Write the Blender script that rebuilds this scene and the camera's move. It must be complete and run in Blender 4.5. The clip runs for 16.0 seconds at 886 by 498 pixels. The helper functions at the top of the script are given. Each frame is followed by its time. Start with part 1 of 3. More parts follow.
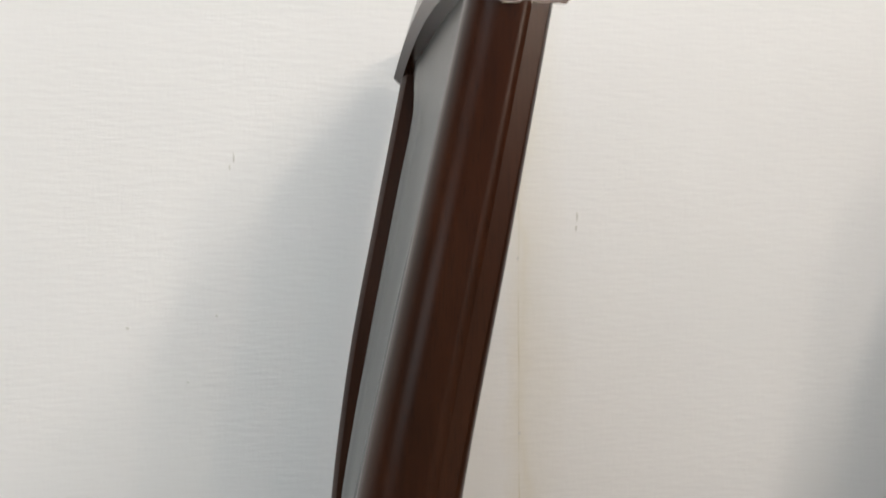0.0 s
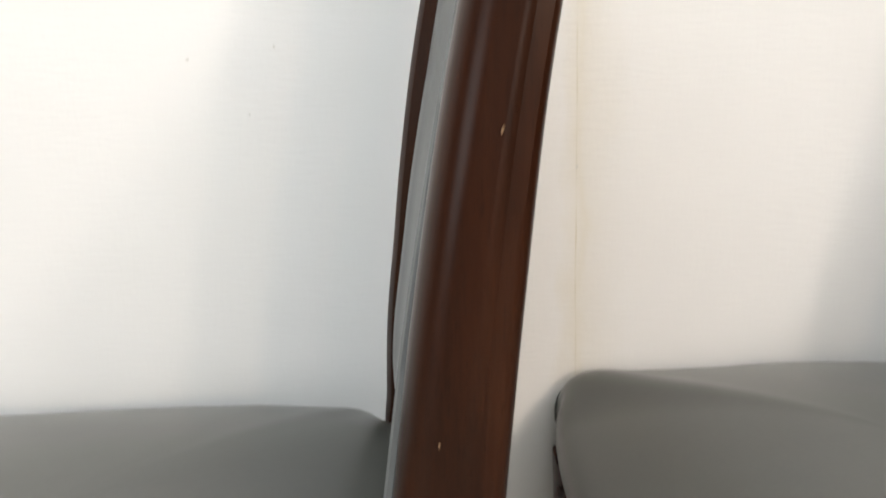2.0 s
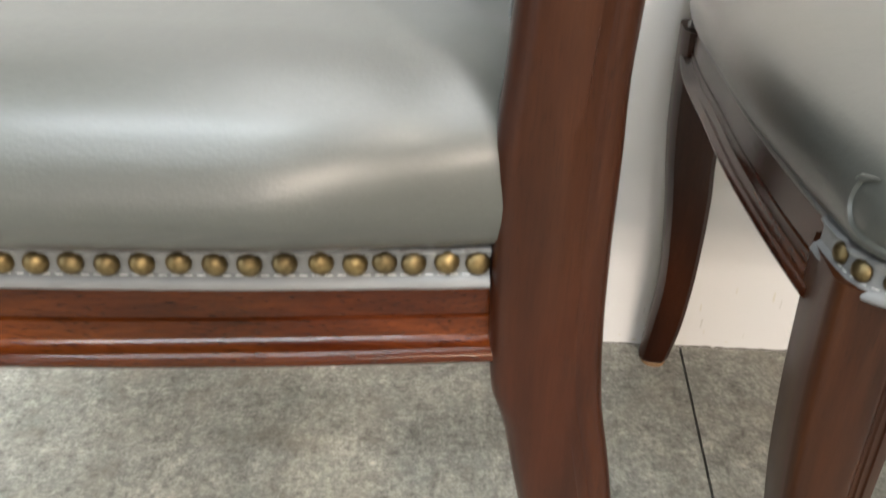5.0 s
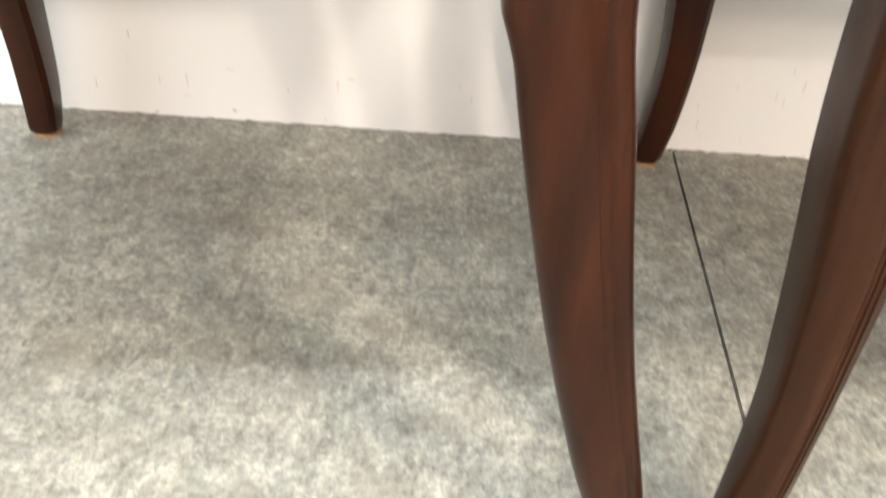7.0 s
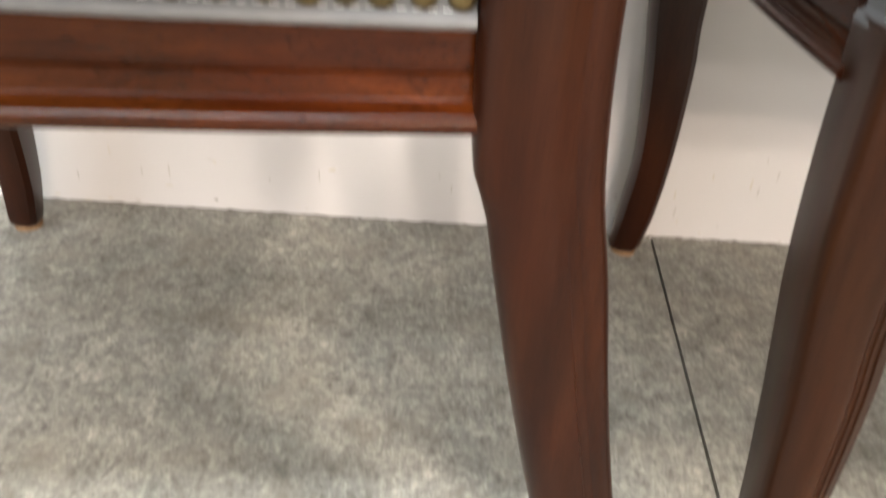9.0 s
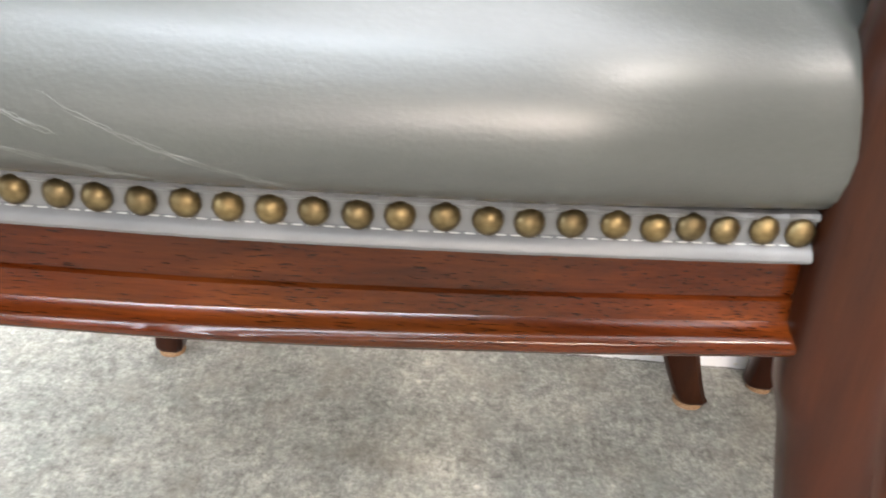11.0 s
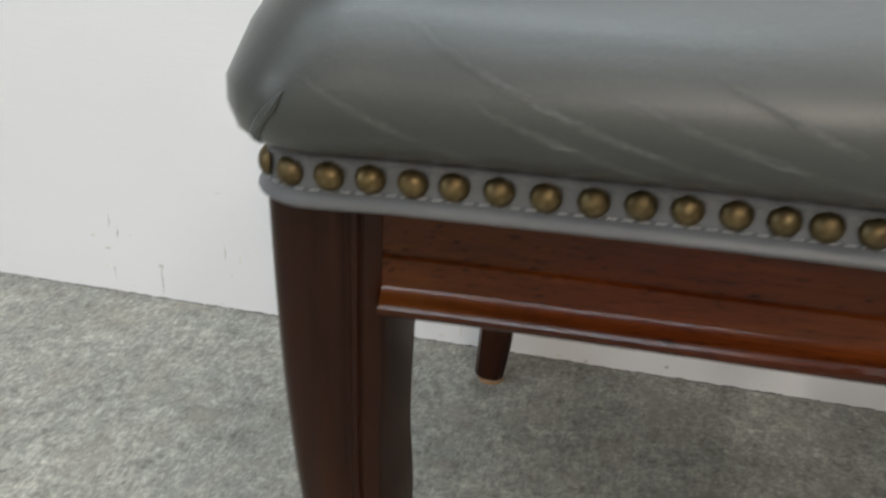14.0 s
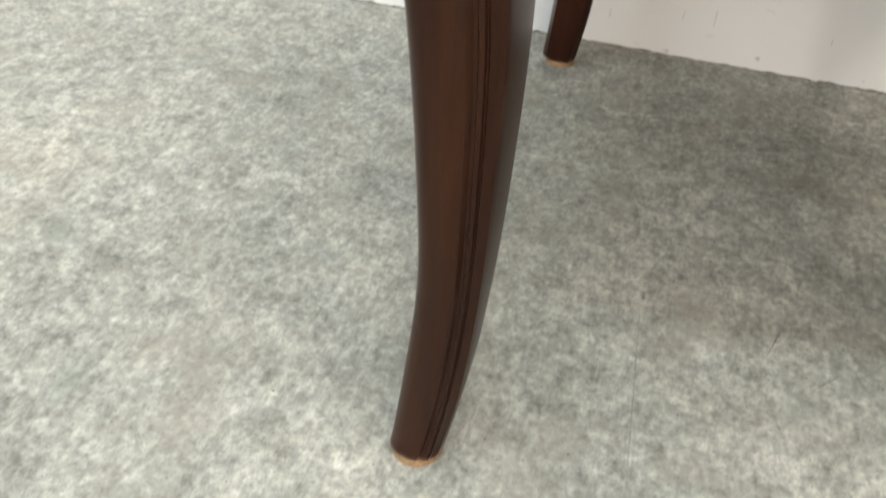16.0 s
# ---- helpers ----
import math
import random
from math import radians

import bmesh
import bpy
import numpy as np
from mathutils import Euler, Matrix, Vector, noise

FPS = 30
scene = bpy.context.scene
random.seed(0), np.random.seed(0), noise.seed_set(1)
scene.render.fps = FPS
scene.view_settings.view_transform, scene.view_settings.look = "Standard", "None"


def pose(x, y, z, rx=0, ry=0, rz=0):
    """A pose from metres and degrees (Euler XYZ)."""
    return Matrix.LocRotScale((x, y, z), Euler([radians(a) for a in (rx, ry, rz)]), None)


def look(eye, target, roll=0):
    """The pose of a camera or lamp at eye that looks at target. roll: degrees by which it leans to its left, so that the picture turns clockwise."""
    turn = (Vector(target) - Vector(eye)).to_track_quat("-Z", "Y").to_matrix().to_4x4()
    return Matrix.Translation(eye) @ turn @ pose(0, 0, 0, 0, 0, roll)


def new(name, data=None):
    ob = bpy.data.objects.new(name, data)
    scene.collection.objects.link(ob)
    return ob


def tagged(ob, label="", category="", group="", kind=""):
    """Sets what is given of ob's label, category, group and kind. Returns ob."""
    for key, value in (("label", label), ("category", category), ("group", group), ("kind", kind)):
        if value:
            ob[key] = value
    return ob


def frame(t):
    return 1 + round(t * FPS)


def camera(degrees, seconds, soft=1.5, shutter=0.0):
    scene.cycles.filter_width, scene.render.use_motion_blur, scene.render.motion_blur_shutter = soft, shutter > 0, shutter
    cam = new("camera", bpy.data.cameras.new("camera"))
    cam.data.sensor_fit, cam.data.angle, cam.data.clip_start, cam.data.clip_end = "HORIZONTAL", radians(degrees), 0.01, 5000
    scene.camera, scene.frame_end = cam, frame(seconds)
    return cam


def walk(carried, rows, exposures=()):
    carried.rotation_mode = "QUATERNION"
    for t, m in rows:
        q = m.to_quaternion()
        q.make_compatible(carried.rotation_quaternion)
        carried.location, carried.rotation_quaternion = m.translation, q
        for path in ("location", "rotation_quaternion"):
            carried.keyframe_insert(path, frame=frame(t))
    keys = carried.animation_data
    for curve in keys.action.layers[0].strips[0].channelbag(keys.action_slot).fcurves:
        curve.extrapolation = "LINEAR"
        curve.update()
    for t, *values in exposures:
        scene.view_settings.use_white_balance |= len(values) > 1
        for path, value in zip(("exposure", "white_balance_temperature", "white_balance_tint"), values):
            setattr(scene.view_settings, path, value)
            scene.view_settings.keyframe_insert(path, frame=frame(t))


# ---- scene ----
cam = camera(56.0, 16.0, soft=1.8, shutter=0.5)
PATH = [
    (0, (0.042, 0.122, 0.95), (0.307, 2.103, 0.851), -0.4),
    (0.5, (0.039, 0.121, 0.935), (0.268, 2.097, 0.72), -1.2),
    (1, (0.029, 0.114, 0.899), (0.225, 2.085, 0.621), -1.3),
    (1.5, (0.026, 0.108, 0.867), (0.207, 2.07, 0.524), -1.3),
    (2, (0.015, 0.107, 0.829), (0.185, 2.049, 0.384), -1.6),
    (2.5, (0.009, 0.119, 0.786), (0.16, 2.035, 0.229), -1.6),
    (3, (0.0, 0.086, 0.763), (0.128, 1.976, 0.12), -1.3),
    (3.5, (-0.002, 0.09, 0.724), (0.103, 1.948, -0.008), -0.5),
    (4, (-0.002, 0.092, 0.679), (0.029, 1.949, -0.097), -0.2),
    (4.5, (0.004, 0.084, 0.636), (-0.076, 1.882, -0.235), 1.0),
    (4.7, (-0.006, 0.088, 0.622), (-0.068, 1.866, -0.294), 1.4),
    (6.8, (-0.016, 0.088, 0.472), (0.014, 1.753, -0.630), 4.2),
    (7, (-0.017, 0.093, 0.461), (0.043, 1.715, -0.706), 4.9),
    (7.5, (-0.003, 0.093, 0.438), (0.106, 1.636, -0.83), 5.3),
    (8, (0.006, 0.095, 0.429), (0.133, 1.596, -0.887), 5.7),
    (8.5, (-0.01, 0.101, 0.471), (0.123, 1.657, -0.778), 6.5),
    (9, (-0.015, 0.114, 0.497), (0.073, 1.807, -0.565), 5.1),
    (9.2, (-0.018, 0.12, 0.515), (0.054, 1.852, -0.483), 5.1),
    (11.3, (-0.145, 0.13, 0.539), (-0.192, 1.924, -0.346), 3.9),
    (11.5, (-0.154, 0.13, 0.54), (-0.225, 1.925, -0.34), 3.4),
    (12, (-0.188, 0.128, 0.543), (-0.306, 1.931, -0.314), 2.5),
    (12.5, (-0.225, 0.124, 0.549), (-0.402, 1.936, -0.28), 1.7),
    (13, (-0.264, 0.122, 0.551), (-0.522, 1.936, -0.25), 1.4),
    (13.5, (-0.296, 0.118, 0.542), (-0.622, 1.924, -0.253), 1.6),
    (14, (-0.325, 0.118, 0.519), (-0.7, 1.896, -0.316), 2.7),
    (14.5, (-0.349, 0.114, 0.482), (-0.742, 1.845, -0.441), 4.2),
    (15, (-0.358, 0.115, 0.443), (-0.733, 1.782, -0.597), 5.0),
    (15.5, (-0.358, 0.12, 0.407), (-0.715, 1.712, -0.751), 4.9),
    (16, (-0.363, 0.123, 0.376), (-0.693, 1.639, -0.886), 4.9),
]
EXPO = [(0.0, -0.98, 6700, 11), (1.0, -0.85, 6700, 11), (2.0, -0.44, 6800, 11), (3.0, 0.03, 6800, 10), (3.5, 0.26, 6700, 10), (4.5, 0.50, 6650, 10), (7.0, 0.68, 6850, 12), (8.0, 0.35, 6800, 12), (8.5, 0.22, 6800, 13), (9.0, 0.46, 6900, 15),
        (11.5, 0.92, 6350, 14), (12.0, 0.84, 6350, 14), (12.5, 0.57, 6350, 13), (13.2, -0.28, 6300, 10), (13.6, -0.68, 6300, 10), (14.5, -0.80, 6400, 10), (15.0, -0.52, 6500, 10), (15.5, -0.26, 6600, 9), (16.0, -0.05, 6600, 9)]
walk(cam, [(t, look(eye, target, roll)) for t, eye, target, roll in PATH], EXPO)

# ---- light: rows of ceiling panels behind the camera, added fills, and the unseen room ----
world = bpy.data.worlds.new("room_air")
scene.world = world
world.use_nodes = True
world.node_tree.nodes["Background"].inputs[0].default_value = (0.86, 0.93, 1.0, 1)
world.node_tree.nodes["Background"].inputs[1].default_value = 0.015


def panel_lamp(x, y, z, sx, sy, watts, colour, aim=None):
    data = bpy.data.lights.new("ceiling_or_fill_panel", "AREA")
    data.shape, data.size, data.size_y = "RECTANGLE", sx, sy
    data.energy, data.color = watts, colour
    ob = new("ceiling_or_fill_panel", data)
    ob.matrix_world = look((x, y, z), aim, 0) if aim else pose(x, y, z)


COOL, WARM = (0.83, 0.93, 1.0), (1.0, 0.88, 0.77)


def bulb(x, y, z, watts, colour, radius=0.12):
    data = bpy.data.lights.new("ceiling_bulb", "POINT")
    data.energy, data.color, data.shadow_soft_size = watts, colour, radius
    new("ceiling_bulb", data).location = (x, y, z)


# broad soft fill added overhead; no panel is known to hang here
panel_lamp(0.45, 0.25, 2.72, 2.1, 1.2, 46, (0.93, 0.97, 1.0))
# panel rows carried on leftwards, added to brighten the left wall
panel_lamp(-2.6, -0.68, 2.72, 1.6, 0.14, 18, COOL)
panel_lamp(-2.6, -1.9, 2.72, 1.6, 0.14, 28, COOL)
panel_lamp(-0.6, -0.68, 2.72, 1.6, 0.14, 46, COOL)
panel_lamp(-0.6, -1.9, 2.72, 1.6, 0.14, 28, COOL)
# warm downlights; the last is added as low fill for the wall's foot
bulb(1.42, -0.95, 2.66, 95, (1.0, 0.92, 0.83), 0.12)
bulb(2.13, -5.0, 2.66, 280, WARM, 0.12)
bulb(1.59, -6.1, 2.66, 300, (1.0, 0.85, 0.72), 0.12)
bulb(1.00, -8.6, 2.66, 240, (1.0, 0.91, 0.83), 0.16)
# two broad added fills, far behind and to the left; no such windows known
panel_lamp(-1.6, -10.7, 1.45, 7.0, 2.0, 130, (1.0, 0.94, 0.88), aim=(-0.5, 0.9, 0.9))
panel_lamp(-6.8, -2.6, 1.5, 4.5, 2.0, 170, (0.86, 0.95, 1.0), aim=(0.0, 0.6, 0.8))


# ---- materials ----
def material(name):
    mat = bpy.data.materials.new(name)
    mat.use_nodes = True
    tree = mat.node_tree
    return mat, tree, tree.nodes["Principled BSDF"]


def node(tree, kind, **inputs):
    made = tree.nodes.new(kind)
    for key, value in inputs.items():
        made.inputs[key.replace("_", " ")].default_value = value
    return made


def coords(tree, scale, space="Object"):
    where = tree.nodes.new("ShaderNodeTexCoord")
    mapping = node(tree, "ShaderNodeMapping", Scale=scale)
    tree.links.new(where.outputs[space], mapping.inputs[0])
    return mapping.outputs[0]


def noise_at(tree, vector, scale, detail=4.0, rough=0.55):
    made = node(tree, "ShaderNodeTexNoise", Scale=scale, Detail=detail, Roughness=rough)
    tree.links.new(vector, made.inputs["Vector"])
    return made.outputs["Fac"]


def ramp(tree, fac, stops):
    made = tree.nodes.new("ShaderNodeValToRGB")
    keys = made.color_ramp.elements
    while len(keys) < len(stops):
        keys.new(0.5)
    for key, (at, colour) in zip(keys, stops):
        key.position, key.color = at, (*colour, 1)
    tree.links.new(fac, made.inputs[0])
    return made.outputs[0]


def mixed(tree, a, b, fac, how="MIX"):
    made = tree.nodes.new("ShaderNodeMix")
    made.data_type, made.blend_type = "RGBA", how
    for socket, value in ((made.inputs[0], fac), (made.inputs[6], a), (made.inputs[7], b)):
        if isinstance(value, (int, float)):
            socket.default_value = value
        elif isinstance(value, tuple):
            socket.default_value = (*value, 1)
        else:
            tree.links.new(value, socket)
    return made.outputs[2]


def bump(tree, shader, layers):
    """layers: (height, strength, distance) from coarse to fine."""
    last = None
    for height, strength, distance in layers:
        made = node(tree, "ShaderNodeBump", Strength=strength, Distance=distance)
        tree.links.new(height, made.inputs["Height"])
        if last:
            tree.links.new(last, made.inputs["Normal"])
        last = made.outputs[0]
    tree.links.new(last, shader.inputs["Normal"])


def wood_material(name, stretch, dark, mid, light, pore=0.7, varnish=1.22, streak=0.9, redden=0.0, swing=(0.36, 0.64), satin=0.18):
    """Long wavy grain, broad bands of colour and short dark pores, all along the axis with the small stretch."""
    mat, tree, shader = material(name)
    grain = noise_at(tree, coords(tree, stretch), 9.0, 6.0, 0.6)
    broad = noise_at(tree, coords(tree, [v * 0.35 + 0.4 for v in stretch]), 3.2, 3.0)
    along = [1.0 if v < 1 else 17.0 for v in stretch]
    pores = noise_at(tree, coords(tree, along), 105.0, 1.0, 0.5)
    hue = noise_at(tree, coords(tree, [v * 0.12 + 1.2 for v in stretch]), 3.4, 3.0)
    # redder along x: wood tone plus warm reflected light put into the hue
    place = tree.nodes.new("ShaderNodeSeparateXYZ")
    tree.links.new(coords(tree, (1, 1, 1)), place.inputs[0])
    drift = node(tree, "ShaderNodeMath")
    drift.operation, drift.inputs[1].default_value = "MULTIPLY_ADD", redden
    tree.links.new(place.outputs[0], drift.inputs[0])
    tree.links.new(hue, drift.inputs[2])
    hue = drift.outputs[0]
    fine = noise_at(tree, coords(tree, along), 34.0, 4.0, 0.65)
    thick = noise_at(tree, coords(tree, (1, 1, 1)), 26.0, 2.0)
    colour = ramp(tree, grain, ((0.3, dark), (0.55, mid), (0.78, light)))
    colour = mixed(tree, colour, dark, ramp(tree, broad, ((0.40, (0, 0, 0)), (0.70, (0.45, 0.45, 0.45)))))
    colour = mixed(tree, colour, ramp(tree, hue, ((swing[0], (0.95, 1.22, 1.12)), (swing[1], (1.24, 0.88, 0.78)))), 1.0, "MULTIPLY")
    colour = mixed(tree, colour, ramp(tree, fine, ((0.3, (0.68, 0.66, 0.64)), (0.7, (1.25, 1.27, 1.3)))), streak, "MULTIPLY")
    where = node(tree, "ShaderNodeMath")
    where.operation, where.inputs[1].default_value = "MULTIPLY_ADD", -0.22
    tree.links.new(thick, where.inputs[0])
    tree.links.new(pores, where.inputs[2])
    spot = ramp(tree, where.outputs[0], ((0.20, (0.12, 0.11, 0.10)), (0.26, (1, 1, 1))))
    colour = mixed(tree, colour, spot, pore, "MULTIPLY")
    tree.links.new(colour, shader.inputs["Base Color"])
    gloss = ramp(tree, broad, ((0.2, (0.285, 0.285, 0.285)), (0.8, (0.38, 0.38, 0.38))))
    tree.links.new(gloss, shader.inputs["Roughness"])
    shader.inputs["Coat Weight"].default_value = 1.0
    shader.inputs["Coat IOR"].default_value = varnish
    shader.inputs["Specular IOR Level"].default_value = 0.0
    shader.inputs["Coat Roughness"].default_value = satin
    bump(tree, shader, ((grain, 0.08, 0.001), (pores, 0.10, 0.0004)))
    return mat


WOOD_UP = wood_material("mahogany_upright", (5.0, 5.0, 0.45), (0.016, 0.0048, 0.0023), (0.031, 0.0090, 0.0034), (0.048, 0.0150, 0.0056), 0.35, 1.28, 0.55, 0.0, (0.16, 0.86), 0.29)
WOOD_SIDE = wood_material("mahogany_along", (0.45, 5.0, 5.0), (0.017, 0.0040, 0.0010), (0.052, 0.0145, 0.0026), (0.106, 0.031, 0.0054), 0.9, 1.30, 0.9, 0.5, (0.20, 0.46))
WOOD_CROSS = wood_material("mahogany_across", (5.0, 0.45, 5.0), (0.020, 0.0048, 0.0028), (0.048, 0.0120, 0.0054), (0.085, 0.025, 0.0095), 0.6, 1.28)

LEATHER, tree, shader = material("grey_leather")
vec = coords(tree, (1, 1, 1))
broad = noise_at(tree, vec, 7.0, 1.0)
cells = node(tree, "ShaderNodeTexVoronoi", Scale=520.0)
tree.links.new(vec, cells.inputs["Vector"])
wrinkle = noise_at(tree, coords(tree, (1.0, 1.0, 2.6)), 210.0, 5.0, 0.62)
sag = noise_at(tree, vec, 26.0, 3.0)
base = ramp(tree, broad, ((0.0, (0.039, 0.041, 0.036)), (1.0, (0.056, 0.058, 0.051))))
fleck = ramp(tree, wrinkle, ((0.1, (0.86, 0.86, 0.86)), (0.9, (1.1, 1.1, 1.1))))
tree.links.new(mixed(tree, base, fleck, 1.0, "MULTIPLY"), shader.inputs["Base Color"])
tree.links.new(ramp(tree, broad, ((0.0, (0.36, 0.36, 0.36)), (1.0, (0.46, 0.46, 0.46)))), shader.inputs["Roughness"])
shader.inputs["Specular IOR Level"].default_value = 0.6
shader.inputs["Coat Weight"].default_value = 0.6
shader.inputs["Coat IOR"].default_value = 1.30
shader.inputs["Coat Roughness"].default_value = 0.28
bump(tree, shader, ((sag, 0.06, 0.004), (wrinkle, 0.15, 0.0008), (cells.outputs["Distance"], 0.08, 0.0006)))

PIPING, tree, shader = material("grey_leather_band")
vec = coords(tree, (1, 1, 1))
fine = noise_at(tree, vec, 260.0, 4.0)
broad = noise_at(tree, vec, 30.0, 3.0)
tree.links.new(ramp(tree, broad, ((0.3, (0.108, 0.111, 0.113)), (0.7, (0.150, 0.153, 0.155)))), shader.inputs["Base Color"])
shader.inputs["Roughness"].default_value = 0.42
bump(tree, shader, ((broad, 0.3, 0.002), (fine, 0.2, 0.0008)))

WORN, tree, shader = material("rubbed_leather_crease")
fine = noise_at(tree, coords(tree, (1, 1, 1)), 300.0, 3.0)
tree.links.new(ramp(tree, fine, ((0.3, (0.062, 0.064, 0.057)), (0.7, (0.118, 0.120, 0.111)))), shader.inputs["Base Color"])
shader.inputs["Roughness"].default_value = 0.42
shader.inputs["Specular IOR Level"].default_value = 0.6

THREAD, tree, shader = material("pale_thread")
fine = noise_at(tree, coords(tree, (1, 1, 1)), 900.0, 2.0)
tree.links.new(ramp(tree, fine, ((0.3, (0.42, 0.42, 0.40)), (0.7, (0.62, 0.62, 0.58)))), shader.inputs["Base Color"])
shader.inputs["Roughness"].default_value = 0.8

BRASS, tree, shader = material("antique_brass")
vec = coords(tree, (1, 1, 1))
tarnish = noise_at(tree, vec, 240.0, 4.0)
info = tree.nodes.new("ShaderNodeObjectInfo")
clean = ramp(tree, tarnish, ((0.32, (0.125, 0.090, 0.044)), (0.68, (0.225, 0.172, 0.090))))
tone = ramp(tree, info.outputs["Random"], ((0.0, (0.78, 0.78, 0.8)), (1.0, (1.12, 1.08, 1.0))))
tree.links.new(mixed(tree, clean, tone, 1.0, "MULTIPLY"), shader.inputs["Base Color"])
shader.inputs["Metallic"].default_value = 1.0
tree.links.new(ramp(tree, tarnish, ((0.3, (0.50, 0.50, 0.50)), (0.7, (0.37, 0.37, 0.37)))), shader.inputs["Roughness"])
bump(tree, shader, ((tarnish, 0.15, 0.0006),))

PAD, tree, shader = material("tan_felt")
fine = noise_at(tree, coords(tree, (1, 1, 1)), 500.0, 3.0)
tree.links.new(ramp(tree, fine, ((0.3, (0.22, 0.125, 0.065)), (0.7, (0.38, 0.24, 0.13)))), shader.inputs["Base Color"])
shader.inputs["Roughness"].default_value = 0.85

WALLPAPER, tree, shader = material("white_woven_wallpaper")
vec = coords(tree, (1, 1, 1))
ribs = noise_at(tree, coords(tree, (0.16, 1.0, 1.0)), 270.0, 2.0, 0.5)
weave = noise_at(tree, coords(tree, (1.0, 1.0, 0.22)), 300.0, 3.0, 0.6)
cloud = noise_at(tree, vec, 2.3, 4.0)
specks = noise_at(tree, vec, 27.0, 2.0, 0.4)
colour = ramp(tree, cloud, ((0.3, (0.77, 0.762, 0.757)), (0.7, (0.812, 0.806, 0.80))))
place = tree.nodes.new("ShaderNodeSeparateXYZ")
tree.links.new(coords(tree, (1, 1, 1)), place.inputs[0])
ragged = node(tree, "ShaderNodeMath")
ragged.operation, ragged.inputs[1].default_value = "MULTIPLY_ADD", 0.05
tree.links.new(noise_at(tree, coords(tree, (1, 1, 0.5)), 22.0, 4.0), ragged.inputs[0])
tree.links.new(place.outputs[0], ragged.inputs[2])
band = ramp(tree, ragged.outputs[0], ((0.238, (0, 0, 0)), (0.262, (0.55, 0.55, 0.55)), (0.272, (0.30, 0.30, 0.30)), (0.312, (0, 0, 0))))
colour = mixed(tree, colour, (0.72, 0.67, 0.56), band)
marks = ramp(tree, specks, ((0.80, (1, 1, 1)), (0.90, (0.86, 0.85, 0.81))))
tree.links.new(mixed(tree, colour, marks, 1.0, "MULTIPLY"), shader.inputs["Base Color"])
shader.inputs["Roughness"].default_value = 0.72
bump(tree, shader, ((ribs, 0.22, 0.0015), (weave, 0.12, 0.0009)))

# colour of the unseen walls, dark to cut bounce and reflected haze
UNSEEN_WALL, tree, shader = material("unseen_wall_dark_grey")
cloud = noise_at(tree, coords(tree, (1, 1, 1)), 3.0, 4.0)
tree.links.new(ramp(tree, cloud, ((0.3, (0.075, 0.073, 0.070)), (0.7, (0.105, 0.102, 0.098)))), shader.inputs["Base Color"])
shader.inputs["Roughness"].default_value = 0.8

# colour of the unseen ceiling, grey to hold down the bounced fill
CEILING, tree, shader = material("unseen_ceiling_grey")
cloud = noise_at(tree, coords(tree, (1, 1, 1)), 3.0, 4.0)
tree.links.new(ramp(tree, cloud, ((0.3, (0.34, 0.34, 0.33)), (0.7, (0.40, 0.40, 0.39)))), shader.inputs["Base Color"])
shader.inputs["Roughness"].default_value = 0.8

STAIN, tree, shader = material("yellowed_paper_edge")
cloud = noise_at(tree, coords(tree, (1, 1, 0.4)), 60.0, 4.0)
tree.links.new(ramp(tree, cloud, ((0.3, (0.66, 0.62, 0.52)), (0.6, (0.76, 0.74, 0.68)))), shader.inputs["Base Color"])
shader.inputs["Roughness"].default_value = 0.8

SCUFF, tree, shader = material("pale_scuff")
cloud = noise_at(tree, coords(tree, (1, 1, 1)), 150.0, 3.0)
tree.links.new(ramp(tree, cloud, ((0.3, (0.50, 0.49, 0.46)), (0.6, (0.68, 0.67, 0.64)))), shader.inputs["Base Color"])
shader.inputs["Roughness"].default_value = 0.9

GRIME, tree, shader = material("grey_scuff")
cloud = noise_at(tree, coords(tree, (1, 1, 1)), 150.0, 3.0)
tree.links.new(ramp(tree, cloud, ((0.3, (0.13, 0.125, 0.11)), (0.6, (0.26, 0.25, 0.23)))), shader.inputs["Base Color"])
shader.inputs["Roughness"].default_value = 0.9

FLOOR, tree, shader = material("mottled_grey_vinyl")
vec = coords(tree, (1, 1, 1), "Object")
big = noise_at(tree, vec, 5.5, 4.0, 0.5)
mottle = noise_at(tree, vec, 38.0, 8.0, 0.70)
grit = noise_at(tree, vec, 170.0, 8.0, 0.75)


def fibres(turn, scale, stretch):
    """Short felted fibres that lie mostly one way."""
    where = tree.nodes.new("ShaderNodeTexCoord")
    mapping = node(tree, "ShaderNodeMapping", Scale=(stretch, 1.0, 1.0), Rotation=(0, 0, radians(turn)))
    tree.links.new(where.outputs["Object"], mapping.inputs[0])
    made = node(tree, "ShaderNodeTexNoise", Scale=scale, Detail=4.0, Roughness=0.6, Distortion=0.9)
    tree.links.new(mapping.outputs[0], made.inputs["Vector"])
    return made.outputs["Fac"]


warm = noise_at(tree, vec, 15.0, 4.0, 0.6)
green = noise_at(tree, coords(tree, (1.3, 0.9, 1)), 21.0, 4.0, 0.6)
colour = ramp(tree, mottle, ((0.31, (0.196, 0.192, 0.168)), (0.46, (0.306, 0.299, 0.266)), (0.57, (0.367, 0.358, 0.319)), (0.68, (0.488, 0.475, 0.428))))
colour = mixed(tree, colour, ramp(tree, grit, ((0.34, (0.56, 0.56, 0.54)), (0.5, (1.0, 1.0, 1.0)), (0.66, (1.40, 1.40, 1.38)))), 0.9, "MULTIPLY")
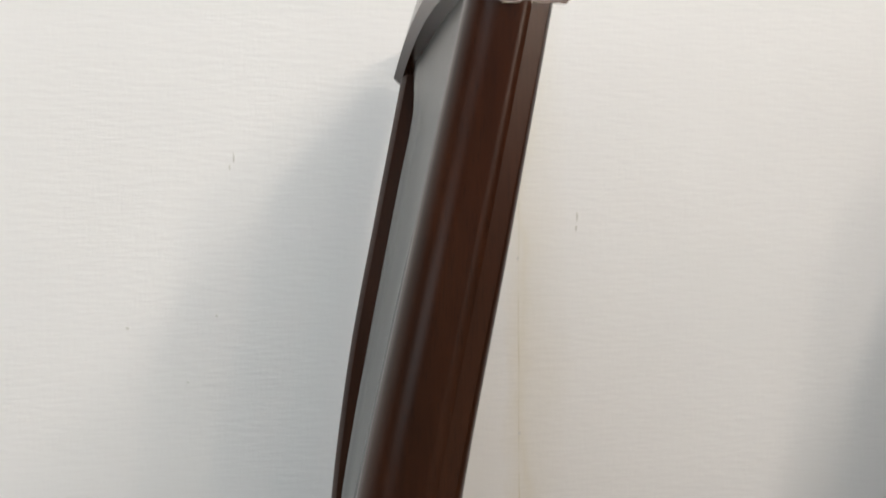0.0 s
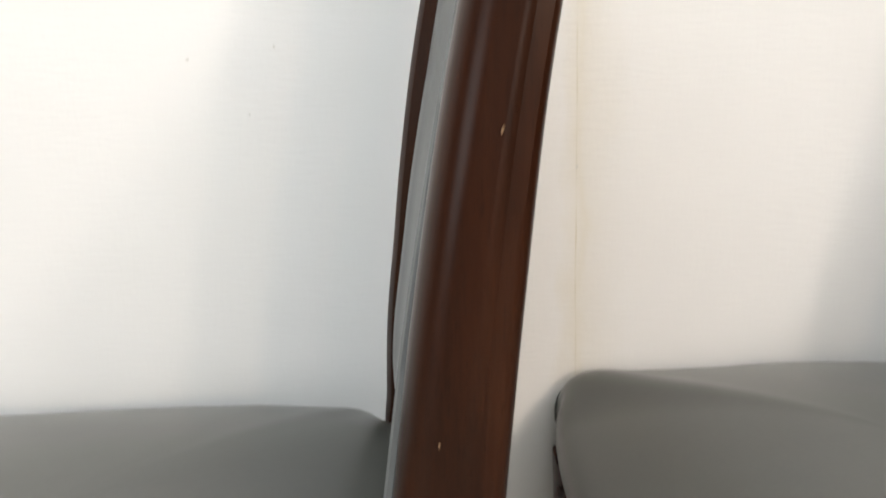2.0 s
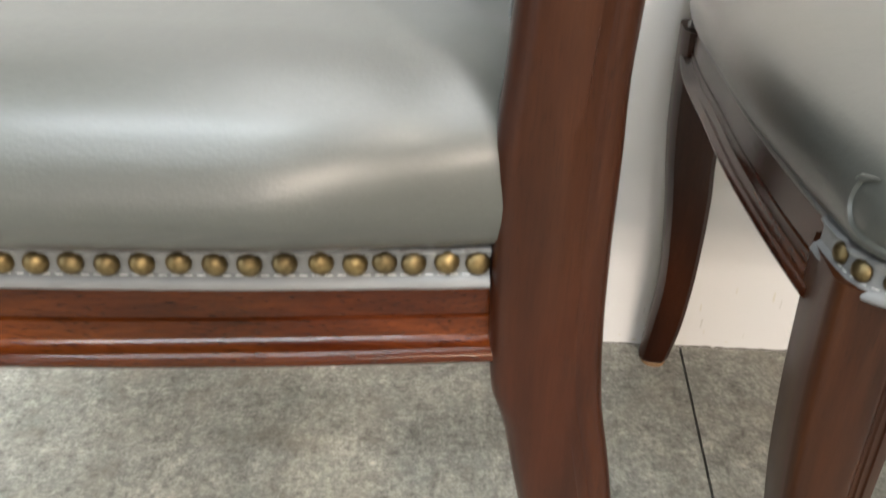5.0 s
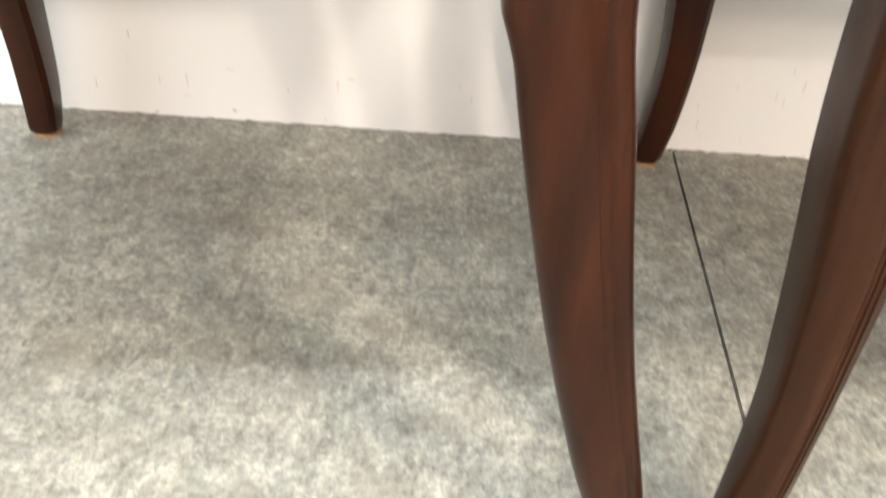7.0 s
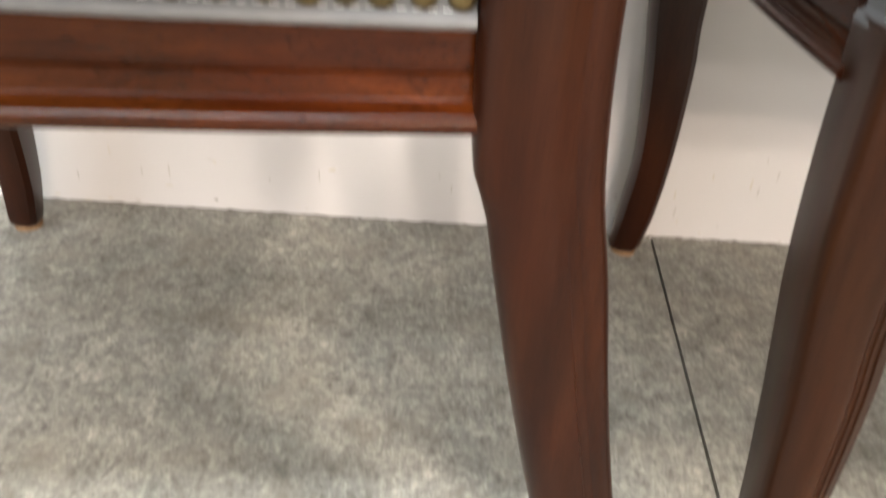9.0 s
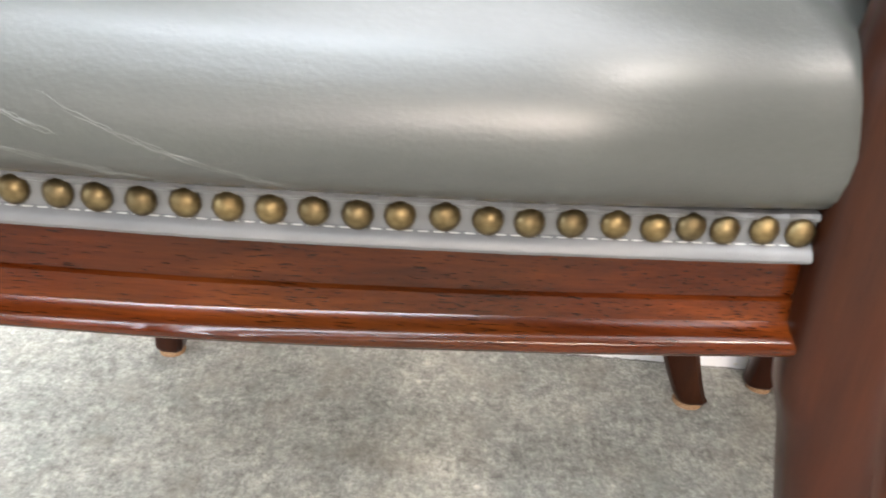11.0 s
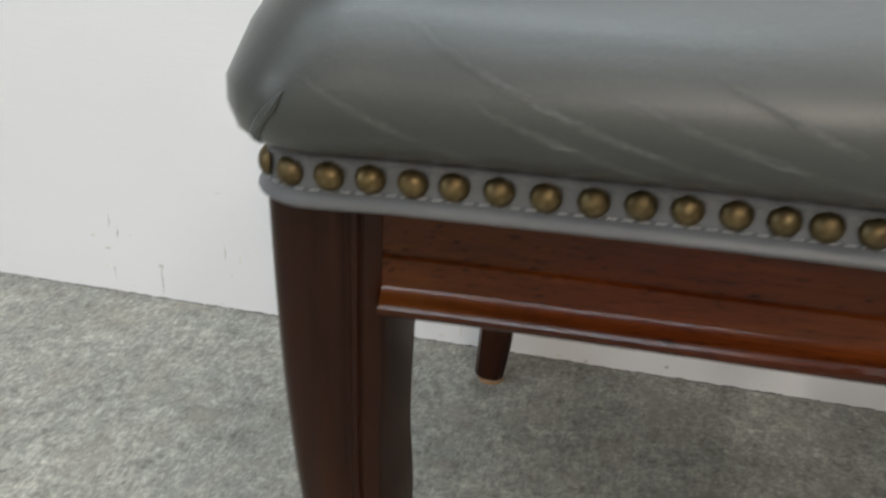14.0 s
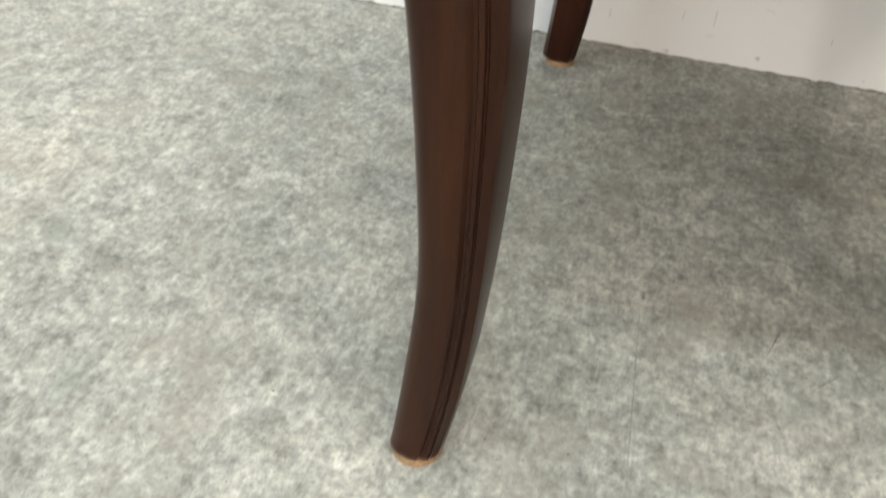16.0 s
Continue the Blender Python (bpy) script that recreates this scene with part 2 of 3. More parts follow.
for turn, scale, low, high in ((35, 75.0, 0.80, 1.18), (-50, 95.0, 0.84, 1.16), (95, 52.0, 0.84, 1.12)):
    colour = mixed(tree, colour, ramp(tree, fibres(turn, scale, 1.9), ((0.36, (low, low, low * 0.98)), (0.5, (1.0, 1.0, 1.0)), (0.66, (high, high, high * 0.98)))), 0.85, "MULTIPLY")
colour = mixed(tree, colour, ramp(tree, big, ((0.33, (0.74, 0.75, 0.75)), (0.5, (0.97, 0.97, 0.97)), (0.66, (1.15, 1.13, 1.10)))), 0.9, "MULTIPLY")
colour = mixed(tree, colour, (0.285, 0.256, 0.206), ramp(tree, warm, ((0.50, (0, 0, 0)), (0.70, (0.5, 0.5, 0.5)))))
colour = mixed(tree, colour, (0.226, 0.25, 0.215), ramp(tree, green, ((0.54, (0, 0, 0)), (0.74, (0.45, 0.45, 0.45)))))
pins = noise_at(tree, vec, 430.0, 1.0, 0.4)
colour = mixed(tree, colour, ramp(tree, pins, ((0.23, (0.42, 0.41, 0.38)), (0.29, (1, 1, 1)))), 0.9, "MULTIPLY")
tree.links.new(colour, shader.inputs["Base Color"])
tree.links.new(ramp(tree, mottle, ((0.3, (0.62, 0.62, 0.62)), (0.7, (0.5, 0.5, 0.5)))), shader.inputs["Roughness"])
bump(tree, shader, ((mottle, 0.2, 0.0012), (grit, 0.25, 0.0006)))

JOINT, tree, shader = material("dark_joint_dirt")
cloud = noise_at(tree, coords(tree, (1, 1, 1)), 80.0, 3.0)
tree.links.new(ramp(tree, cloud, ((0.3, (0.02, 0.019, 0.017)), (0.7, (0.055, 0.05, 0.045)))), shader.inputs["Base Color"])
shader.inputs["Roughness"].default_value = 0.95


# ---- mesh helpers ----
def part(name, bm, mat, parent=None, label="", smooth=35):
    mesh = bpy.data.meshes.new(name)
    bmesh.ops.recalc_face_normals(bm, faces=bm.faces)
    bm.to_mesh(mesh)
    bm.free()
    mesh.materials.append(mat)
    for face in mesh.polygons:
        face.use_smooth = True
    mesh.set_sharp_from_angle(angle=radians(smooth))
    ob = new(name, mesh)
    if parent:
        ob.parent = parent
    if label:
        ob["label"] = label
    return ob


def box(bm, lo, hi, bevel=0.0):
    made = bmesh.ops.create_cube(bm, size=1.0)["verts"]
    for v in made:
        v.co = Vector([l + (h - l) * (c + 0.5) for l, h, c in zip(lo, hi, v.co)])
    if bevel:
        edges = {e for v in made for e in v.link_edges}
        bmesh.ops.bevel(bm, geom=list(edges), offset=bevel, segments=2, affect="EDGES", profile=0.6)


def rings(bm, loops, closed=True, caps=True):
    """Skins a list of loops of points."""
    made = [[bm.verts.new(p) for p in loop] for loop in loops]
    n = len(loops[0])
    for a, b in zip(made, made[1:]):
        for i in range(n if closed else n - 1):
            bm.faces.new((a[i], a[(i + 1) % n], b[(i + 1) % n], b[i]))
    if caps and closed:
        bm.faces.new(made[0])
        bm.faces.new(made[-1])
    return made


def smooth_table(rows, x):
    """Catmull-Rom through rows of (x, values...)."""
    xs = [r[0] for r in rows]
    x = min(max(x, xs[0]), xs[-1])
    i = max(k for k in range(len(xs) - 1) if xs[k] <= x + 1e-9)
    p0, p1, p2, p3 = rows[max(i - 1, 0)], rows[i], rows[i + 1], rows[min(i + 2, len(rows) - 1)]
    h = p2[0] - p1[0]
    u = (x - p1[0]) / h
    out = []
    for k in range(1, len(p1)):
        m1 = (p2[k] - p0[k]) / max(p2[0] - p0[0], 1e-6) * h
        m2 = (p3[k] - p1[k]) / max(p3[0] - p1[0], 1e-6) * h
        out.append((2 * u**3 - 3 * u**2 + 1) * p1[k] + (u**3 - 2 * u**2 + u) * m1 + (-2 * u**3 + 3 * u**2) * p2[k] + (u**3 - u**2) * m2)
    return out


def tube(bm, points, radius, sides=6, flat=1.0):
    loops = []
    for i, p in enumerate(points):
        way = (points[min(i + 1, len(points) - 1)] - points[max(i - 1, 0)]).normalized()
        side = way.cross(Vector((0, 0, 1)))
        side = side.normalized() if side.length > 1e-4 else Vector((1, 0, 0))
        up = side.cross(way)
        r = radius * (min(1.0, 0.15 + 4 * min(i, len(points) - 1 - i) / len(points)))
        loops.append([p + r * (math.cos(a) * side + flat * math.sin(a) * up) for a in (2 * math.pi * k / sides for k in range(sides))])
    rings(bm, loops)


# ---- the chair: its plan, in the chair's own axes (front towards -x, middle at y = 0) ----
SIDE = ((-0.462, 0.262), (-0.44, 0.2685), (-0.40, 0.2645), (-0.30, 0.2595), (-0.20, 0.2565), (-0.10, 0.249), (0.0, 0.238), (0.05, 0.231))
POST = (  # height, front edge, rear edge
    (0.0048, 0.111, 0.144), (0.04, 0.0955, 0.132), (0.082, 0.080, 0.121), (0.165, 0.055, 0.100), (0.24, 0.0360, 0.084),
    (0.30, 0.0225, 0.073), (0.328, 0.0165, 0.067), (0.346, 0.0100, 0.0635), (0.385, 0.0068, 0.0595), (0.43, 0.0055, 0.0575), (0.476, 0.0040, 0.0565),
    (0.502, 0.0066, 0.0555), (0.53, 0.0078, 0.0565), (0.57, 0.0098, 0.0583), (0.61, 0.0135, 0.0605), (0.655, 0.0195, 0.0645), (0.73, 0.0295, 0.072),
    (0.83, 0.0468, 0.0840), (0.947, 0.0730, 0.1061), (1.026, 0.0910, 0.1208))
LEG = (  # height, front edge, rear edge
    (0.0048, -0.443, -0.415), (0.057, -0.4385, -0.4070), (0.124, -0.4345, -0.4030), (0.19, -0.4385, -0.4025), (0.24, -0.4435, -0.4035),
    (0.275, -0.4478, -0.4060), (0.33, -0.4520, -0.4055), (0.40, -0.4545, -0.405), (0.409, -0.4545, -0.405))



def eased(u):
    u = min(max(u, 0.0), 1.0)
    return u * u * (3 - 2 * u)


def side_y(x):
    return smooth_table(SIDE, x)[0]


def seat_plan():
    """The line on which the nails sit: from the rear of one side round the front to the rear of the other, as points with outward normals."""
    pts = [Vector((x, -side_y(x), 0)) for x in np.linspace(0.016, -0.435, 64)]
    c, r = Vector((-0.433, -0.2465, 0)), 0.0215
    for a in np.linspace(250, 186, 9):
        pts.append(c + r * Vector((math.cos(radians(a)), math.sin(radians(a)), 0)))
    start = pts[-1].copy()
    for u in np.linspace(0.03, 1.97, 61):
        y = start.y * (1 - u)
        pts.append(Vector((start.x - 0.017 * (1 - (1 - u) ** 2), y, 0)))
    half = [Vector((p.x, -p.y, 0)) for p in pts[:73]]
    pts += half[::-1]
    for p in pts:
        p.x -= 0.009 * eased((-p.x - 0.2) / 0.25) * eased(p.y / 0.2)
    out = []
    for i, p in enumerate(pts):
        way = (pts[min(i + 1, len(pts) - 1)] - pts[max(i - 1, 0)]).normalized()
        out.append((p, Vector((way.y, -way.x, 0)) * 1.0))
    # outward is away from the middle of the seat
    mid = Vector((-0.2, 0, 0))
    return [(p, n if n.dot(p - mid) > 0 else -n) for p, n in out]


PLAN = seat_plan()
GAPS = [0.0]
for (a, _), (b, _) in zip(PLAN, PLAN[1:]):
    GAPS.append(GAPS[-1] + (b - a).length)
LONG = GAPS[-1]


def on_plan(s):
    """The point and outward normal at length s along the plan line."""
    s = min(max(s, 0.0), LONG)
    i = min(max(int(np.searchsorted(GAPS, s)) - 1, 0), len(PLAN) - 2)
    u = (s - GAPS[i]) / max(GAPS[i + 1] - GAPS[i], 1e-9)
    return PLAN[i][0].lerp(PLAN[i + 1][0], u), PLAN[i][1].lerp(PLAN[i + 1][1], u).normalized()


def pucker(s):
    """0 at a nail, 1 half way to the next."""
    gaps = [(abs(s - v - 0.0165 if v < LONG / 2 else s - v + 0.0165)) for v in NAIL_PLACES]
    return min(1.0, min(gaps) / 0.0072) ** 1.4


def swept(profile, s0, s1, steps, wave=0.0, rise=0.0, fore=0.0, pinch=0.0):
    """A closed profile of (out, height) carried along the plan line."""
    bm = bmesh.new()
    loops = []
    for k in range(steps + 1):
        s = s0 + (s1 - s0) * k / steps
        p, n = on_plan(s)
        lift = wave * (noise.noise(Vector((s * 45, 3.1, 0))) + 0.6 * noise.noise(Vector((s * 130, 8.1, 0))))
        back = rise * max(0.0, 1 - min(s, LONG - s) / 0.42) + fore * eased((min(s, LONG - s) - 0.24) / 0.20)
        slim = pinch * eased((min(s, LONG - s) - 0.12) / 0.26)
        puff = pucker(s) if wave else 0.0
        loops.append([p + n * (o + ((0.0022 if h > 0.4190 else 0.0009) * (puff - 0.5) if h > 0.411 and o > -0.001 else 0.0)) + Vector((0, 0, h + (0.0009 * puff + 0.0002 if h > 0.4190 and o > -0.01 else 0.0) + (lift if h > 0.42 else lift * 0.4) + (back if h < 0.395 else 0.0) - (slim if 0.364 < h < 0.3795 else 0.0))) for o, h in profile])
    rings(bm, loops)
    return bm


def upright(table, y0, y1, sign, steps, groove_at, splay=None, deep=1.0, kick=0.0, toe=(0.0, 0.0), shift=0.0, lean=0.0, wide=0.0, tall=False):
    """A sawn leg or post: front and rear edges from the table, outer face at y0, inner at y1, with a rounded front and a beaded rear edge."""
    bm = bmesh.new()
    loops = []
    for k in range(steps + 1):
        z = table[0][0] + (table[-1][0] - table[0][0]) * k / steps
        f, r = smooth_table(table, z)
        d = smooth_table(splay, z) if splay else [0.0, 0.0]
        extra = kick * max(0.0, 1 - z / 0.36) ** 1.3
        move = smooth_table(shift, z)[0] if isinstance(shift, tuple) else shift
        f, r = f + extra + move - wide, r + extra + move
        f, r = f - lean * min(1.0, z / 0.3), r - lean * min(1.0, z / 0.3)
        w = r - f
        low = max(0.0, 1 - z / 0.41) ** 1.2
        f, r = f - toe[0] * low, r - toe[0] * low
        outer, inner = y0 + d[0] + toe[1] * low, y1 + d[1] + toe[1] * low
        cut = deep * (1 - eased((z - 0.57) / 0.22)) if tall else deep
        round_off = 1 + 0.55 * eased((z - 0.45) / 0.2) if tall else 1.0
        g = f + w * groove_at
        q = min(0.34 * w * round_off, 0.013 * round_off)
        m = min(1.0, (1 - groove_at) * w / 0.016)
        pts = []
        # round front outer corner
        for a in np.linspace(0, 90, 6):
            pts.append((f + q * (1 - math.sin(radians(a))), outer - q * (1 - math.cos(radians(a)))))
        pts = pts[::-1]
        loop = [(f, inner + min(q, 0.3 * (outer - inner)))] + pts
        loop += [(f + q + (g - f - q) * u, outer + 0.0016 * (1 - (2 * u - 0.9) ** 2) * (w / 0.05)) for u in (0.2, 0.4, 0.6, 0.8)]
        if tall:
            # a shallow cove and a rounded bead along the rear edge
            loop += [(g - 0.0040, outer), (g - 0.0018, outer - 0.0006 * cut), (g - 0.0002, outer - 0.0017 * cut), (g + 0.0008, outer - 0.0019 * cut), (g + 0.0018, outer - 0.0013 * cut),
                     (g + 0.0032, outer - 0.0004 * cut), (g + 0.0050, outer - 0.0002 * cut), (r - 0.0050, outer - 0.0003 - 0.0005 * cut), (r - 0.0030, outer - 0.0014 - 0.0006 * cut), (r - 0.0012, outer - 0.0042), (r, outer - 0.0080)]
        else:
            loop += [(g - 0.0022, outer), (g - 0.0006, outer - 0.0016 * cut), (g + 0.0010, outer - 0.0016 * cut), (g + 0.0022 * m, outer - 0.0002 * cut - 0.0004),
                     (g + 0.0034 * m, outer - 0.0010), (g + 0.0048 * m, outer - 0.0012), (g + 0.0056 * m, outer - 0.0013 - 0.0013 * cut), (g + 0.0064 * m, outer - 0.0013 - 0.0013 * cut), (g + 0.0074 * m, outer - 0.0016), (r - 0.004, outer - 0.0030), (r - 0.0012, outer - 0.0046), (r, outer - 0.0080)]
        loop += [(r, inner + 0.005), (r - 0.005, inner), (f + q, inner), (f + 0.004, inner + 0.003)]
        if k == 0:
            mx, my = (f + r) / 2, (outer + inner) / 2
            loops.append([Vector((mx + 0.84 * (x - mx), sign * (my + 0.84 * (y - my)), z)) for x, y in loop])
            loops.append([Vector((mx + 0.95 * (x - mx), sign * (my + 0.95 * (y - my)), z + 0.0016)) for x, y in loop])
            z += 0.0045
        loops.append([Vector((x, sign * y, z)) for x, y in loop])
    rings(bm, loops)
    return bm


def foot_pad(x, y, rx, ry):
    bm = bmesh.new()
    loops = []
    for z, k in ((0.0, 1.0), (0.0030, 1.0), (0.0050, 0.93)):
        loops.append([Vector((x + k * rx * math.cos(a), y + k * ry * math.sin(a), z)) for a in (math.tau * i / 18 for i in range(18))])
    rings(bm, loops)
    return bm


SKIN = (  # inward share, swell, height over the band
    (0.000, -0.013, -0.001), (0.000, -0.0090, 0.0041), (0.000, 0.0014, 0.0050), (0.000, 0.0110, 0.0070), (0.000, 0.0188, 0.0118), (0.000, 0.0238, 0.0205), (0.000, 0.0256, 0.0300),
    (0.000, 0.0245, 0.0396), (0.000, 0.0212, 0.0490), (0.000, 0.0155, 0.0576), (0.010, 0.0110, 0.0656), (0.030, 0.0082, 0.0734), (0.060, 0.005, 0.0808),
    (0.10, 0.0025, 0.0878), (0.15, 0.0, 0.0942), (0.215, 0, 0.1000), (0.30, 0, 0.1054), (0.40, 0, 0.1100), (0.52, 0, 0.1136), (0.65, 0, 0.1160), (0.79, 0, 0.1174), (0.92, 0, 0.1180))
SEAT_MID = Vector((-0.215, 0, 0))


def skin(p, n, share, swell, lift, full=0.0):
    """A place on the leather: p and n on the plan line, and a row of SKIN."""
    front = eased((-p.x - 0.24) / 0.21)
    rear = eased((p.x + 0.10) / 0.11)
    corner = eased(1.1 - abs(abs(p.y) - 0.238) / 0.11) * rear
    q = p + (SEAT_MID - p) * share
    facing = max(0.0, -n.x)
    q = q + n * swell * (1 - (0.40 + 1.3 * full) * front * facing * (1 if swell > 0 else 0)) * (1 - 0.62 * corner)
    over = max(0.0, lift - 0.012)
    q.x += (0.36 - full * (0.87 + 0.4 * eased((p.y - 0.02) / 0.2))) * front * over * over / (over + 0.03) * max(0.0, 1 - 2.5 * share)
    # a fuller seat is flatter on top, with a short steep edge along its front
    ahead = eased((-q.x - 0.20) / 0.24) * eased((0.285 - abs(q.y)) / 0.12 if q.y > 0 else (0.40 + q.y) / 0.12)
    lift -= 2.6 * full * ahead * max(0.0, lift - 0.035) * (1 - eased(share / 0.7))
    down = 0.975 + 0.25 * full - (0.035 * corner + 0.012 * rear) * (1 - eased(share * 2.2))
    ripple = 0.0007 * noise.noise(Vector((q.x * 11, q.y * 11, 2))) * min(1.0, lift * 40)
    dx, dy = q.x + 0.022, abs(q.y) - 0.222
    dent = 0.0035 * math.exp(-(dx * dx / 0.0006 + dy * dy / 0.0008)) * min(1.0, lift * 30) * eased(-q.y / 0.1)
    # a shallow valley runs in from each front corner, where the hide was folded
    px, py = q.x + 0.478, abs(q.y) - 0.232
    fold = 0.007 * math.exp(-((px - 0.6 * py) ** 2 / 0.00005 + (px + py) ** 2 / 0.0009)) * min(1.0, lift * 60)
    q = q - n * fold
    return Vector((q.x, q.y, 0.4205 + lift * down + ripple - dent))


def skin_at(s, lift, full=0.0):
    """The leather over the length s of the plan line at a height over the band."""
    p, n = on_plan(s)
    k = max(i for i in range(len(SKIN) - 1) if SKIN[i][2] <= lift)
    u = (lift - SKIN[k][2]) / (SKIN[k + 1][2] - SKIN[k][2])
    a, b = SKIN[k], SKIN[k + 1]
    return skin(p, n, a[0] + (b[0] - a[0]) * u, a[1] + (b[1] - a[1]) * u, lift, full)


def cushion(full=0.0):
    """The domed leather seat: rings that swell out over the band and close over the top."""
    bm = bmesh.new()
    line = [on_plan(LONG * i / 300) for i in range(301)]
    last, first = line[-1][0], line[0][0]
    for u in np.linspace(0, 1, 42)[1:-1]:
        y = last.y + (first.y - last.y) * u
        e = abs(y) / abs(last.y)
        line.append((Vector((0.004 + 0.036 * min(1.0, (1 - e) * 7) ** 1.5, y, 0)), Vector((1, 0, 0))))
    made = rings(bm, [[skin(p, n, *row, full) for p, n in line] for row in SKIN], caps=False)
    bm.faces.new(made[0])
    crown = bm.verts.new((SEAT_MID.x, SEAT_MID.y, sum(v.co.z for v in made[-1]) / len(made[-1]) + 0.0001))
    for a, b in zip(made[-1], made[-1][1:] + made[-1][:1]):
        bm.faces.new((a, b, crown))
    upper = [crown] + [v for ring, row in zip(made, SKIN) if row[2] > 0.03 for v in ring]
    inner = [crown] + [v for ring, row in zip(made, SKIN) if row[0] > 0.12 for v in ring]
    for verts, times in ((upper, 5), (inner, 24)):
        for _ in range(times):
            bmesh.ops.smooth_vert(bm, verts=verts, factor=0.5, use_axis_x=True, use_axis_y=True, use_axis_z=True)
    return bm


CREASES = (((0.420, 0.0560), (0.375, 0.0360), (0.330, 0.0200), (0.285, 0.0085)), ((0.345, 0.0385), (0.300, 0.0235), (0.262, 0.0140), (0.228, 0.0075)),
           ((0.276, 0.0405), (0.245, 0.0260), (0.215, 0.0150), (0.188, 0.0080)), ((0.448, 0.0370), (0.430, 0.0270), (0.405, 0.0170), (0.380, 0.0095)),
           ((0.392, 0.0330), (0.366, 0.0230), (0.342, 0.0150), (0.322, 0.0090)), ((0.318, 0.0470), (0.300, 0.0390), (0.284, 0.0320), (0.270, 0.0265)))

# each crease is a bundle of strands: where along its line a strand starts and ends, how far aside it lies, its half width
STRANDS = ((0.0, 0.34, 0.0004, 0.00026), (0.08, 0.40, -0.0010, 0.00022), (0.20, 0.56, -0.0003, 0.00036), (0.26, 0.60, 0.0014, 0.00024), (0.34, 0.72, 0.0006, 0.00034),
           (0.42, 0.78, -0.0009, 0.00026), (0.50, 0.86, 0.0002, 0.00038), (0.58, 0.90, 0.0012, 0.00022), (0.66, 1.0, 0.0004, 0.00030), (0.74, 0.96, -0.0008, 0.00022))


def crease(points, radius, start=0.0, end=1.0, aside=0.0, wander=0.0, steps=26, seed=0, flat=1.0, proud=0.6, full=0.0):
    """A raised fold that lies along the leather, from start to end of its line, moved aside and wandering a little."""
    bm = bmesh.new()
    rows = [(i, *p) for i, p in enumerate(points)]
    path, tops = [], []
    for u in np.linspace(start * (len(points) - 1), end * (len(points) - 1), steps):
        a, b = smooth_table(rows, u)
        shake = wander * noise.noise(Vector((u * 5.0, seed * 3.7, 0)))
        a, b = a + 0.5 * (aside + shake), b + aside + shake
        p = skin_at(a, b, full)
        top = (skin_at(a + 0.004, b, full) - p).cross(skin_at(a, b + 0.002, full) - p).normalized()
        tops.append(top if top.dot(p - Vector((-0.2, 0, 0.40))) > 0 else -top)
        path.append(p)
    loops = []
    for i, (p, top) in enumerate(zip(path, tops)):
        side = (path[min(i + 1, steps - 1)] - path[max(i - 1, 0)]).normalized().cross(top)
        r = radius * min(1.0, 0.15 + 4 * min(i, steps - 1 - i) / steps)
        loops.append([p + r * (flat * math.cos(t) * side + proud * math.sin(t) * top) for t in (math.tau * k / 6 for k in range(6))])
    rings(bm, loops)
    return bm


def nail_mesh():
    bm = bmesh.new()
    loops = []
    for a in np.linspace(0, 84, 6):
        r, h = 0.0059 * math.cos(radians(a)), 0.0043 * math.sin(radians(a))
        loops.append([Vector((r * math.cos(t), -h, r * math.sin(t))) for t in (math.tau * i / 14 for i in range(14))])
    rings(bm, loops)
    mesh = bpy.data.meshes.new("nail")
    bmesh.ops.recalc_face_normals(bm, faces=bm.faces)
    bm.to_mesh(mesh)
    bm.free()
    for face in mesh.polygons:
        face.use_smooth = True
    mesh.materials.append(BRASS)
    return mesh


def back_panel():
    """Padded leather back between the posts, leaning with them."""
    bm = bmesh.new()
    loops = []
    ys = np.linspace(-0.222, 0.222, 33)
    for face in (0, 1):
        grid = []
        for k in range(29):
            z = 0.50 + (1.096 - 0.50) * k / 28
            f, r = smooth_table(POST, z)
            row = []
            for y in ys:
                e = 1 - (abs(y) / 0.222) ** 6
                v = 1 - (abs(2 * k / 28 - 1)) ** 8
                puff = e * v
                edge = 0.002 + 0.007 * min(1.0, max(0.0, (z - 0.57) / 0.25))
                deep = edge + 0.008 - 0.005 * puff + 0.003 * eased((z - 0.68) / 0.22) - 0.0045 * math.exp(-((abs(y) - 0.182) / 0.018) ** 2) * v
                deep -= (deep - 0.006) * 0.85 * eased((-y - 0.165) / 0.035)
                x = f + deep if face == 0 else max(r - 0.012 + 0.006 * puff, f + deep + 0.014)
                x += 0.008 * (1 - (y / 0.222) ** 2)
                row.append(bm.verts.new((x + rack(y, z), y, z)))
            grid.append(row)
        loops.append(grid)
    for grid in loops:
        for a, b in zip(grid, grid[1:]):
            for i in range(len(ys) - 1):
                bm.faces.new((a[i], a[i + 1], b[i + 1], b[i]))
    f, r = loops
    n = len(ys) - 1
    for i in range(n):
        bm.faces.new((f[0][i], f[0][i + 1], r[0][i + 1], r[0][i]))
        bm.faces.new((f[-1][i], f[-1][i + 1], r[-1][i + 1], r[-1][i]))
    for k in range(28):
        for i in (0, n):
            bm.faces.new((f[k][i], f[k + 1][i], r[k + 1][i], r[k][i]))
    return bm


